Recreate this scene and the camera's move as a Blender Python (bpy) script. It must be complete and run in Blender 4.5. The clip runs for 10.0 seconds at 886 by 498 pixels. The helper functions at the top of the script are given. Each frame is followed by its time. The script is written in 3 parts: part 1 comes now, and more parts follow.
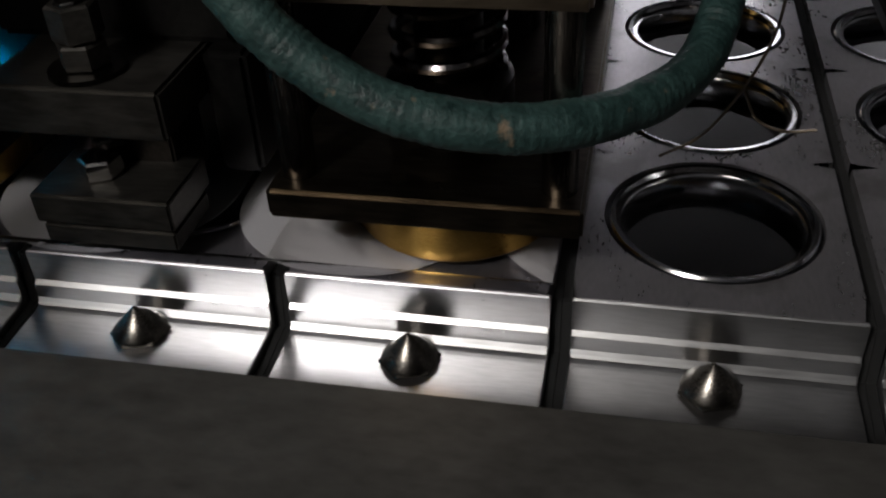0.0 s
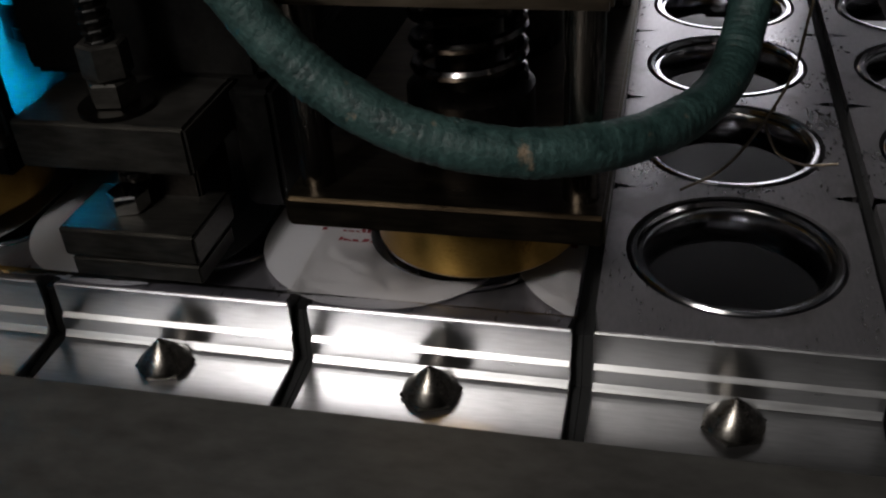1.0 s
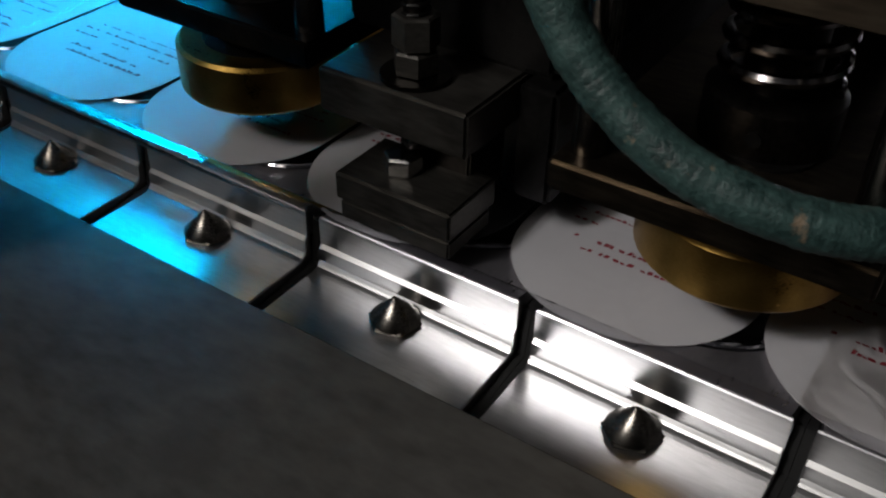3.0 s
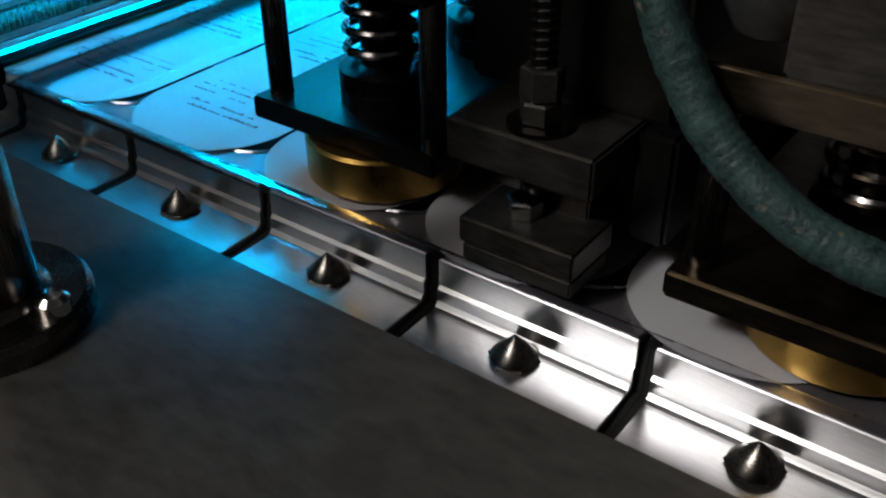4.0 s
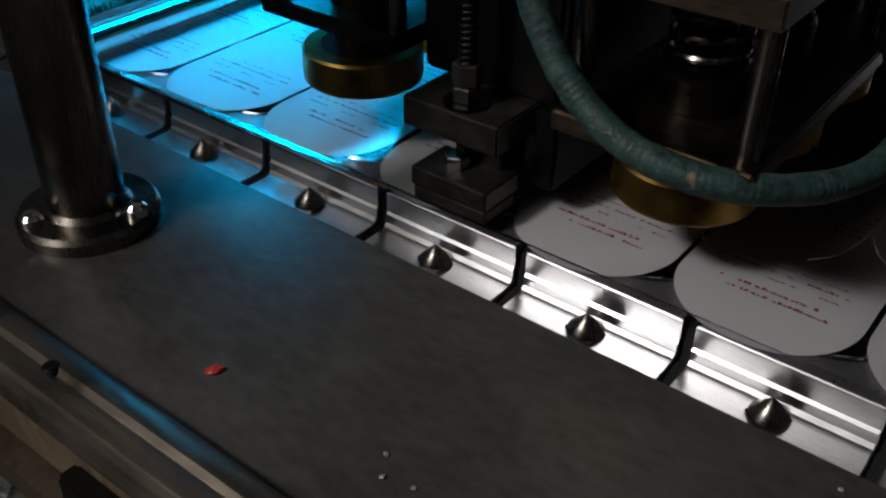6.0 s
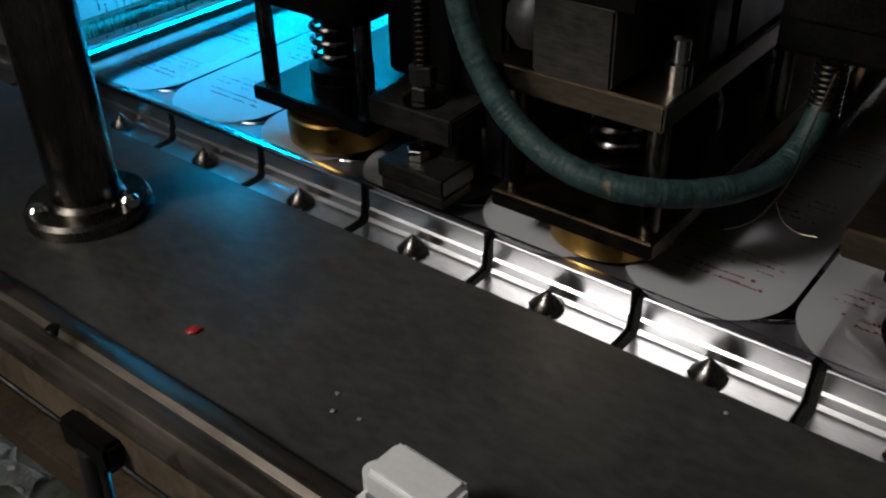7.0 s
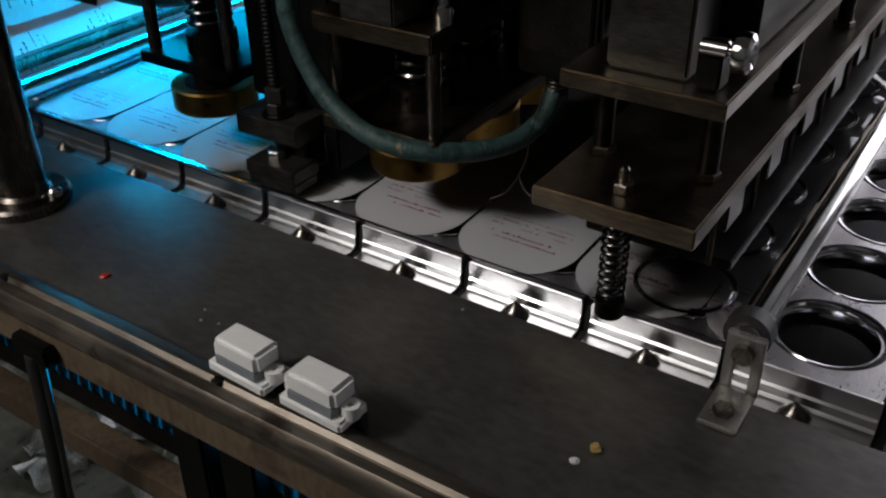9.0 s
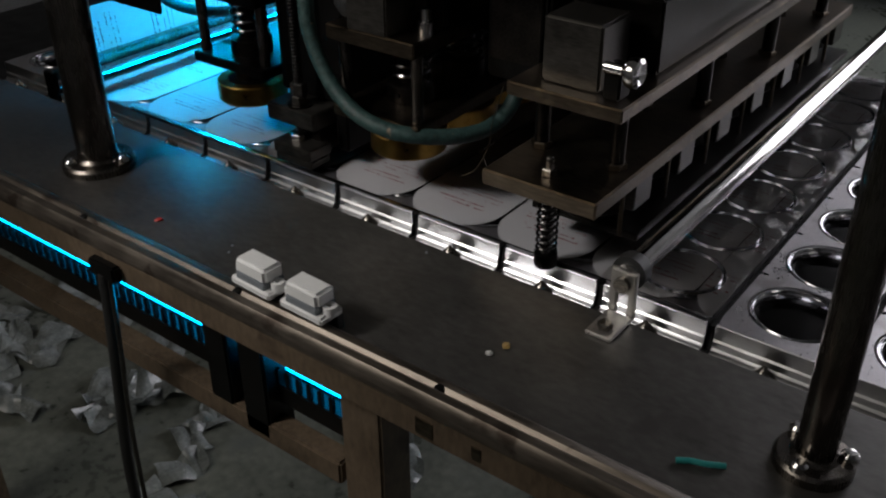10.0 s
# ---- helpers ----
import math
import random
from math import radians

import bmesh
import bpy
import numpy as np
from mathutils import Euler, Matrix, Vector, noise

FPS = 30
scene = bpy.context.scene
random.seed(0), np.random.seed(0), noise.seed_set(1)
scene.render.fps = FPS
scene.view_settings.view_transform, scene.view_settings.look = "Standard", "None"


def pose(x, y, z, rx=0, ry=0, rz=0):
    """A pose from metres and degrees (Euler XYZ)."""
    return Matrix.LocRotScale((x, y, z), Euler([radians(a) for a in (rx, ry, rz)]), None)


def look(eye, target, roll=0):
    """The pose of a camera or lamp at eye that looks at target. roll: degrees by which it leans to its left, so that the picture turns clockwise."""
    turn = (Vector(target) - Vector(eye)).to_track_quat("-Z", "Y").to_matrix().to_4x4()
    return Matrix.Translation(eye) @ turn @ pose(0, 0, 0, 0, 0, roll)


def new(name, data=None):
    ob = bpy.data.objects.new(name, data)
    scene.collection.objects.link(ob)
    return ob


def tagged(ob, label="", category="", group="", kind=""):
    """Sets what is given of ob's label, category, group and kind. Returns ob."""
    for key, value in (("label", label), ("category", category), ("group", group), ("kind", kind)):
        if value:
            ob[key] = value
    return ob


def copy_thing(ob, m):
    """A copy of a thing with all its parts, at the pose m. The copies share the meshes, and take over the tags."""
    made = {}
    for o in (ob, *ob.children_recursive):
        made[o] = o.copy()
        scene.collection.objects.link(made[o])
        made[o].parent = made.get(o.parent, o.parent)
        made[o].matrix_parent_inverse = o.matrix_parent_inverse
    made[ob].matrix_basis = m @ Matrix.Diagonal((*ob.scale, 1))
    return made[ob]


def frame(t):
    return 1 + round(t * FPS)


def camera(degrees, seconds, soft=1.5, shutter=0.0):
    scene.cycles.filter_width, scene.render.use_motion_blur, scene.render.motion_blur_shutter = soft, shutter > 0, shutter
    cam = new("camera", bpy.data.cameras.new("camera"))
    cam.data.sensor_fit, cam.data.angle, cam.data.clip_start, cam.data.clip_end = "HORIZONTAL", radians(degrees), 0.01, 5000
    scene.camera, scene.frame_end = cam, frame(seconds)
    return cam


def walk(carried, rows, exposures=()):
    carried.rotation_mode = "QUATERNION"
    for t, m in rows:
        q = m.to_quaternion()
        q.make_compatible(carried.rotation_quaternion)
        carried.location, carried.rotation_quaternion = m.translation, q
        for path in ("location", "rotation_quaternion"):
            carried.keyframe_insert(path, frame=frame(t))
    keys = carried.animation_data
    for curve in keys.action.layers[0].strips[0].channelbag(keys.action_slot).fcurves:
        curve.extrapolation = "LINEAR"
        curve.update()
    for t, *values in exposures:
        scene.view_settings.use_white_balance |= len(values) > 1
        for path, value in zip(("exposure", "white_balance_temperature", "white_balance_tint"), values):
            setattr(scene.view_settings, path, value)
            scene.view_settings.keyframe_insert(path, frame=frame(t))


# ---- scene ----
cam = camera(49.5, 10.0, soft=2.2)
PATH = [
    (0, (0.168, -0.235, 0.213), (-0.195, 1.337, -0.968), -3.1),
    (0.5, (0.159, -0.23, 0.222), (-0.176, 1.335, -0.977), -2.3),
    (1, (0.17, -0.237, 0.213), (-0.252, 1.368, -0.902), -4.0),
    (1.5, (0.167, -0.245, 0.232), (-0.171, 1.361, -0.911), -1.9),
    (2, (0.161, -0.229, 0.237), (-0.209, 1.312, -0.983), 1.2),
    (2.5, (0.129, -0.234, 0.239), (-0.372, 1.264, -0.988), 3.5),
    (3, (0.168, -0.225, 0.233), (-0.706, 1.116, -0.967), 1.3),
    (3.2, (0.161, -0.235, 0.235), (-0.729, 1.108, -0.951), 0.4),
    (4.3, (0.15, -0.256, 0.241), (-0.865, 1.078, -0.85), -0.6),
    (4.5, (0.145, -0.254, 0.25), (-0.804, 1.078, -0.9), -0.8),
    (5, (0.146, -0.24, 0.27), (-0.82, 1.021, -0.945), -3.6),
    (5.2, (0.161, -0.282, 0.263), (-0.763, 1.057, -0.901), -0.6),
    (6.3, (0.295, -0.358, 0.32), (-0.75, 0.912, -0.819), 1.2),
    (6.5, (0.304, -0.363, 0.32), (-0.767, 0.891, -0.812), 1.2),
    (7, (0.333, -0.381, 0.324), (-0.716, 0.914, -0.782), -1.5),
    (7.5, (0.348, -0.393, 0.332), (-0.689, 0.938, -0.742), -1.4),
    (8, (0.375, -0.399, 0.342), (-0.672, 0.926, -0.729), -3.0),
    (8.5, (0.444, -0.434, 0.364), (-0.533, 0.924, -0.732), 0.6),
    (9, (0.501, -0.495, 0.399), (-0.443, 0.91, -0.667), -0.8),
    (9.5, (0.573, -0.562, 0.429), (-0.405, 0.841, -0.609), -2.0),
    (10, (0.655, -0.61, 0.458), (-0.378, 0.752, -0.58), -0.3),
]
walk(cam, [(t, look(eye, target, roll)) for t, eye, target, roll in PATH])

# ---- light ----
world = bpy.data.worlds.new("world")
scene.world = world
world.use_nodes = True
world.node_tree.nodes["Background"].inputs[0].default_value = (0.55, 0.62, 0.75, 1)
world.node_tree.nodes["Background"].inputs[1].default_value = 0.002


def area_lamp(name, where, target, sx, sy, watts, color):
    data = bpy.data.lights.new(name, "AREA")
    data.shape, data.size, data.size_y, data.energy, data.color = "RECTANGLE", sx, sy, watts, color
    ob = new(name, data)
    ob.matrix_world = look(where, target)
    return ob


KEY_W, ROOM_W, UV_W = 44.0, 7.0, 52.0
area_lamp("room_lamp", (-0.5, -1.3, 1.28), (0.16, 0.0, 0.0), 0.9, 0.8, ROOM_W, (1.0, 0.93, 0.84))
# Added spot, no known fixture: brightens a pool of plates and labels.
key_spot_data = bpy.data.lights.new("added_key_spot", "SPOT")
key_spot_data.energy, key_spot_data.color, key_spot_data.shadow_soft_size = KEY_W, (1.0, 0.97, 0.95), 0.11
key_spot_data.spot_size, key_spot_data.spot_blend = radians(24), 1.0
key_spot = new("added_key_spot", key_spot_data)
key_spot.matrix_world = look((-0.45, -1.15, 1.15), (0.16, 0.0, 0.02))


# ---- materials ----
def nodes_of(name):
    m = bpy.data.materials.new(name)
    m.use_nodes = True
    nt = m.node_tree
    return m, nt, nt.nodes["Principled BSDF"]


def surface(name, c1, c2, metal=0.0, rough=(0.3, 0.5), scale=40.0, stretch=(1, 1, 1), bump=0.1, fine=400.0, coat=0.0, spots=None):
    """A surface with two scales of variation: broad stains and fine grain, with relief."""
    m, nt, b = nodes_of(name)
    N, L = nt.nodes, nt.links
    tc = N.new("ShaderNodeTexCoord")
    mp = N.new("ShaderNodeMapping")
    mp.inputs["Scale"].default_value = stretch
    L.new(tc.outputs["Object"], mp.inputs["Vector"])
    big, small = N.new("ShaderNodeTexNoise"), N.new("ShaderNodeTexNoise")
    big.inputs["Scale"].default_value, big.inputs["Detail"].default_value = scale, 6
    small.inputs["Scale"].default_value, small.inputs["Detail"].default_value = fine, 4
    L.new(tc.outputs["Object"], big.inputs["Vector"])
    L.new(mp.outputs["Vector"], small.inputs["Vector"])
    both = N.new("ShaderNodeMix")
    both.inputs[0].default_value = 0.45
    L.new(big.outputs[0], both.inputs[2])
    L.new(small.outputs[0], both.inputs[3])
    ramp = N.new("ShaderNodeValToRGB")
    ramp.color_ramp.elements[0].position, ramp.color_ramp.elements[1].position = 0.34, 0.66
    ramp.color_ramp.elements[0].color, ramp.color_ramp.elements[1].color = (*c1, 1), (*c2, 1)
    L.new(both.outputs[0], ramp.inputs[0])
    col = ramp.outputs[0]
    if spots:
        sn = N.new("ShaderNodeTexNoise")
        sn.inputs["Scale"].default_value, sn.inputs["Detail"].default_value = spots[1], 8
        L.new(tc.outputs["Object"], sn.inputs["Vector"])
        sr = N.new("ShaderNodeValToRGB")
        sr.color_ramp.elements[0].position, sr.color_ramp.elements[1].position = spots[2], spots[2] + 0.08
        L.new(sn.outputs[0], sr.inputs[0])
        mx = N.new("ShaderNodeMix")
        mx.data_type = "RGBA"
        L.new(sr.outputs[0], mx.inputs[0])
        L.new(col, mx.inputs[6])
        mx.inputs[7].default_value = (*spots[0], 1)
        col = mx.outputs[2]
    L.new(col, b.inputs["Base Color"])
    rr = N.new("ShaderNodeMapRange")
    rr.inputs["To Min"].default_value, rr.inputs["To Max"].default_value = rough
    rr.inputs["From Min"].default_value, rr.inputs["From Max"].default_value = 0.3, 0.7
    L.new(both.outputs[0], rr.inputs[0])
    L.new(rr.outputs[0], b.inputs["Roughness"])
    b.inputs["Metallic"].default_value = metal
    b.inputs["Coat Weight"].default_value, b.inputs["Coat Roughness"].default_value, b.inputs["Coat IOR"].default_value = coat, 0.08, 1.8
    if bump:
        bp = N.new("ShaderNodeBump")
        bp.inputs["Strength"].default_value, bp.inputs["Distance"].default_value = bump, 0.001
        L.new(both.outputs[0], bp.inputs["Height"])
        L.new(bp.outputs[0], b.inputs["Normal"])
    return m


def clear_film(name, ior, rough, strength, scale, tint):
    """Thin clear plastic: see-through, with a gloss that grows at grazing angles."""
    m, nt, b = nodes_of(name)
    N, L = nt.nodes, nt.links
    out = N["Material Output"]
    tr, gl, mx, fr = (N.new(k) for k in ("ShaderNodeBsdfTransparent", "ShaderNodeBsdfGlossy", "ShaderNodeMixShader", "ShaderNodeFresnel"))
    tr.inputs[0].default_value = (*tint, 1)
    gl.inputs["Roughness"].default_value = rough
    fr.inputs["IOR"].default_value = ior
    tc, nz, bp = N.new("ShaderNodeTexCoord"), N.new("ShaderNodeTexNoise"), N.new("ShaderNodeBump")
    nz.inputs["Scale"].default_value, nz.inputs["Detail"].default_value, nz.inputs["Distortion"].default_value = scale, 4, 1.5
    bp.inputs["Strength"].default_value, bp.inputs["Distance"].default_value = strength, 0.004
    L.new(tc.outputs["Object"], nz.inputs["Vector"])
    L.new(nz.outputs[0], bp.inputs["Height"])
    L.new(bp.outputs[0], gl.inputs["Normal"])
    L.new(bp.outputs[0], fr.inputs["Normal"])
    L.new(fr.outputs[0], mx.inputs[0])
    L.new(tr.outputs[0], mx.inputs[1])
    L.new(gl.outputs[0], mx.inputs[2])
    L.new(mx.outputs[0], out.inputs["Surface"])
    return m


def glow(name, color, strength):
    m, nt, b = nodes_of(name)
    b.inputs["Base Color"].default_value = (*color, 1)
    b.inputs["Emission Color"].default_value = (*color, 1)
    b.inputs["Emission Strength"].default_value = strength
    return m


ALU = surface("brushed_aluminium_face", (0.46, 0.46, 0.465), (0.6, 0.6, 0.605), 1.0, (0.26, 0.36), 30, (0.12, 1, 1), 0.03, 900)
ALU_LEDGE = surface("polished_aluminium_ledge", (0.4, 0.4, 0.41), (0.54, 0.54, 0.55), 1.0, (0.26, 0.36), 30, (0.15, 1, 1), 0.01, 900)
ALU_TOP = surface("milled_aluminium", (0.38, 0.37, 0.385), (0.5, 0.485, 0.505), 0.85, (0.24, 0.36), 35, (1, 0.3, 1), 0.02, 700, spots=((0.33, 0.315, 0.315), 28, 0.6))
RING = surface("ring_steel", (0.5, 0.5, 0.52), (0.64, 0.64, 0.66), 1.0, (0.1, 0.18), 60, (1, 1, 1), 0.01, 800)
STUD = surface("turned_steel", (0.12, 0.112, 0.1), (0.3, 0.275, 0.245), 1.0, (0.2, 0.32), 80, (1, 1, 12), 0.08, 900)
TABLE = surface("dull_stainless_sheet", (0.065, 0.062, 0.058), (0.13, 0.125, 0.118), 0.55, (0.28, 0.42), 14, (0.5, 1, 1), 0.05, 220, spots=((0.085, 0.08, 0.076), 22, 0.6))
LIP = surface("worn_stainless_lip", (0.08, 0.067, 0.055), (0.21, 0.18, 0.148), 0.75, (0.26, 0.42), 24, (0.1, 1, 1), 0.15, 300, spots=((0.06, 0.045, 0.035), 30, 0.58))
FASCIA = surface("stained_brown_fascia", (0.09, 0.064, 0.042), (0.21, 0.155, 0.105), 0.35, (0.4, 0.6), 14, (1, 1, 0.4), 0.1, 260, spots=((0.06, 0.04, 0.03), 20, 0.6))
DARK = surface("oiled_dark_steel", (0.016, 0.015, 0.014), (0.045, 0.04, 0.036), 1.0, (0.28, 0.45), 40, (1, 1, 1), 0.1, 500)
BLACK = surface("blackened_steel", (0.006, 0.006, 0.006), (0.018, 0.017, 0.016), 0.8, (0.35, 0.55), 40, (1, 1, 1), 0.1, 500)
GREYBAR = surface("ground_steel_block", (0.055, 0.052, 0.047), (0.13, 0.122, 0.11), 0.85, (0.28, 0.42), 50, (0.2, 1, 1), 0.1, 600)
BRONZE = surface("tarnished_plate", (0.07, 0.057, 0.043), (0.19, 0.155, 0.115), 1.0, (0.26, 0.42), 30, (0.2, 1, 1), 0.15, 400, spots=((0.2, 0.16, 0.11), 45, 0.62))
BRASS = surface("brass", (0.3, 0.17, 0.035), (0.55, 0.35, 0.1), 1.0, (0.24, 0.4), 60, (1, 1, 8), 0.1, 700)
CHROME = surface("chrome", (0.68, 0.67, 0.66), (0.8, 0.79, 0.78), 1.0, (0.08, 0.2), 20, (1, 0.1, 1), 0.02, 500)
STEEL = surface("bracket_steel", (0.3, 0.29, 0.275), (0.46, 0.445, 0.425), 0.8, (0.25, 0.4), 50, (1, 1, 0.3), 0.05, 500)
POST = surface("drawn_steel_tube", (0.1, 0.09, 0.08), (0.21, 0.19, 0.17), 1.0, (0.2, 0.32), 20, (6, 6, 0.3), 0.05, 300)
SPRING = surface("spring_wire", (0.12, 0.11, 0.11), (0.22, 0.21, 0.21), 1.0, (0.12, 0.22), 60, (1, 1, 1), 0.03, 500)
HOSE = surface("green_braided_hose", (0.006, 0.02, 0.019), (0.036, 0.082, 0.075), 0.0, (0.45, 0.7), 160, (1, 1, 1), 0.9, 700, coat=0.0, spots=((0.2, 0.15, 0.1), 110, 0.66))
RUBBER = surface("black_rubber", (0.012, 0.012, 0.012), (0.03, 0.03, 0.03), 0.0, (0.4, 0.6), 50, (1, 1, 1), 0.1, 400)
WHITE = surface("white_plastic", (0.74, 0.74, 0.73), (0.82, 0.82, 0.81), 0.0, (0.3, 0.45), 60, (1, 1, 1), 0.04, 500)
GREYTAPE = surface("grey_insert", (0.16, 0.18, 0.2), (0.24, 0.26, 0.28), 0.0, (0.3, 0.5), 60, (1, 1, 1), 0.04, 500)
PRINT_WHITE = surface("white_print", (0.66, 0.65, 0.65), (0.76, 0.75, 0.75), 0.0, (0.28, 0.42), 30, (1, 1, 1), 0.03, 300)
pn, pl = PRINT_WHITE.node_tree.nodes, PRINT_WHITE.node_tree.links
thin, blend = pn.new("ShaderNodeBsdfTranslucent"), pn.new("ShaderNodeMixShader")
thin.inputs[0].default_value = (0.75, 0.75, 0.76, 1)
blend.inputs[0].default_value = 0.15
pl.new(pn["Principled BSDF"].outputs[0], blend.inputs[1])
pl.new(thin.outputs[0], blend.inputs[2])
pl.new(blend.outputs[0], pn["Material Output"].inputs["Surface"])
PRINT_RED = surface("red_print", (0.24, 0.012, 0.02), (0.34, 0.025, 0.04), 0.0, (0.35, 0.5), 90, (1, 1, 1), 0.0, 300)
RED = surface("red_plastic", (0.4, 0.02, 0.015), (0.5, 0.035, 0.025), 0.0, (0.35, 0.5), 90, (1, 1, 1), 0.05, 300)
TEAL = surface("teal_plastic", (0.02, 0.28, 0.27), (0.05, 0.4, 0.38), 0.0, (0.3, 0.5), 90, (1, 1, 1), 0.05, 300)
YELLOW = surface("ochre_crumb", (0.4, 0.26, 0.08), (0.55, 0.38, 0.14), 0.0, (0.4, 0.6), 90, (1, 1, 1), 0.1, 300)
FLOOR = surface("wet_concrete", (0.08, 0.09, 0.075), (0.23, 0.245, 0.21), 0.0, (0.18, 0.5), 5, (1, 1, 1), 0.5, 60, spots=((0.16, 0.175, 0.16), 9, 0.58))
WALL = surface("painted_wall", (0.1, 0.1, 0.1), (0.16, 0.16, 0.155), 0.0, (0.5, 0.7), 3, (1, 1, 1), 0.1, 120)
CLEAR = clear_film("clear_sealing_film", 1.25, 0.1, 0.07, 18, (0.93, 0.93, 0.95))
FILM_EDGE = clear_film("folded_film_edge", 1.3, 0.2, 0.1, 60, (0.9, 0.9, 0.92))
CRINKLE = clear_film("crinkled_film", 1.3, 0.08, 0.16, 40, (0.95, 0.94, 0.95))
SCRAP = surface("scrap_film", (0.16, 0.18, 0.18), (0.34, 0.37, 0.36), 0.0, (0.12, 0.3), 40, (1, 1, 1), 0.4, 200)
UVGLOW = glow("uv_tube_glow", (0.0, 0.5, 1.0), UV_W)
DAYGLOW = glow("bright_far_window", (0.95, 0.93, 1.0), 3.6)
STRIPGLOW = glow("dim_blue_glow", (0.0, 0.36, 0.8), 7.0)
# Near-black colour for the shade in the open gaps between the bars.
GAP_SHADE = surface("black_gap_shade", (0.005, 0.005, 0.005), (0.01, 0.01, 0.01), 0.0, (0.8, 0.95), 50, (1, 1, 1), 0.1, 400)


# ---- shape helpers ----
def part(name, bm, material, parent=None, label="", smooth=False):
    me = bpy.data.meshes.new(name)
    bm.to_mesh(me)
    bm.free()
    if smooth:
        for p in me.polygons:
            p.use_smooth = True
        me.set_sharp_from_angle(angle=radians(38))
    me.materials.append(material)
    ob = new(name, me)
    if parent is not None:
        ob.parent = parent
    if label:
        ob["label"] = label
    return ob


def thing(name, where, label, category, group="", kind=""):
    ob = new(name)
    ob.empty_display_size = 0.02
    ob.location = where
    return tagged(ob, label, category, group, kind)


def block(x0, x1, y0, y1, z0, z1, bevel=0.0012, bm=None, segs=2):
    own = bmesh.new()
    bmesh.ops.create_cube(own, size=1)
    for v in own.verts:
        v.co = Vector((x0 + (v.co.x + 0.5) * (x1 - x0), y0 + (v.co.y + 0.5) * (y1 - y0), z0 + (v.co.z + 0.5) * (z1 - z0)))
    if bevel:
        bmesh.ops.bevel(own, geom=own.edges[:], offset=bevel, segments=segs, affect="EDGES")
    if bm is None:
        return own
    merge(bm, own)
    return bm


def merge(bm, other):
    me = bpy.data.meshes.new("join")
    other.to_mesh(me)
    other.free()
    bm.from_mesh(me)
    bpy.data.meshes.remove(me)


def lathe(profile, segs=32, at=(0, 0, 0), axis="z", bm=None, closed=False):
    """Turns a list of (radius, height) about an axis."""
    bm = bm or bmesh.new()
    rings = []
    for r, h in profile:
        ring = []
        for i in range(segs):
            a = 2 * math.pi * i / segs
            p = {"z": (r * math.cos(a), r * math.sin(a), h), "y": (r * math.cos(a), h, r * math.sin(a)), "x": (h, r * math.cos(a), r * math.sin(a))}[axis]
            ring.append(bm.verts.new(Vector(p) + Vector(at)))
        rings.append(ring)
    pairs = list(zip(rings, rings[1:])) + ([(rings[-1], rings[0])] if closed else [])
    for a, b in pairs:
        for i in range(segs):
            bm.faces.new((a[i], a[(i + 1) % segs], b[(i + 1) % segs], b[i]))
    if not closed:
        bm.faces.new(rings[0][::-1])
        bm.faces.new(rings[-1])
    bmesh.ops.recalc_face_normals(bm, faces=bm.faces[:])
    return bm


def smooth_path(pts, n):
    """Points on a Catmull-Rom curve through pts."""
    P = [Vector(p) for p in pts]
    P = [2 * P[0] - P[1]] + P + [2 * P[-1] - P[-2]]
    out = []
    for k in range(1, len(P) - 2):
        for i in range(n):
            t = i / n
            a, b, c, d = P[k - 1:k + 3]
            out.append(0.5 * (2 * b + (c - a) * t + (2 * a - 5 * b + 4 * c - d) * t * t + (3 * b - a - 3 * c + d) * t ** 3))
    return out + [P[-2]]


def sweep(pts, r, segs=10, bm=None, wobble=0.0, ridge=0.0):
    bm = bm or bmesh.new()
    pts = [Vector(p) for p in pts]
    up, rings = Vector((0.13, 0.2, 0.97)).normalized(), []
    for i, p in enumerate(pts):
        d = (pts[min(i + 1, len(pts) - 1)] - pts[max(i - 1, 0)]).normalized()
        u = d.cross(up)
        if u.length < 0.05:
            u = d.cross(Vector((1, 0, 0)))
        u.normalize()
        v = u.cross(d).normalized()
        rr = r * (1 + wobble * noise.noise(p * 160) + ridge * (i % 3 - 1) * (0.6 + noise.noise(p * 60)))
        rings.append([bm.verts.new(p + rr * (math.cos(a) * u + math.sin(a) * v)) for a in (2 * math.pi * k / segs for k in range(segs))])
    for a, b in zip(rings, rings[1:]):
        for i in range(segs):
            bm.faces.new((a[i], a[(i + 1) % segs], b[(i + 1) % segs], b[i]))
    bm.faces.new(rings[0][::-1])
    bm.faces.new(rings[-1])
    bmesh.ops.recalc_face_normals(bm, faces=bm.faces[:])
    return bm


def coil(radius, z0, z1, turns, wire, at=(0, 0, 0), segs=20):
    n = int(turns * segs)
    pts = [(at[0] + radius * math.cos(2 * math.pi * i / segs), at[1] + radius * math.sin(2 * math.pi * i / segs), at[2] + z0 + (z1 - z0) * i / n) for i in range(n + 1)]
    return sweep(pts, wire, 8)


def hex_nut(r, z0, z1, at=(0, 0, 0), turn=0.0):
    bm = bmesh.new()
    lathe([(r * 0.9, z0), (r, z0 + 0.0008), (r, z1 - 0.0008), (r * 0.88, z1)], 6, (0, 0, 0), "z", bm)
    bmesh.ops.rotate(bm, verts=bm.verts[:], cent=(0, 0, 0), matrix=Matrix.Rotation(radians(turn), 3, "Z"))
    bmesh.ops.translate(bm, verts=bm.verts[:], vec=at)
    return bm


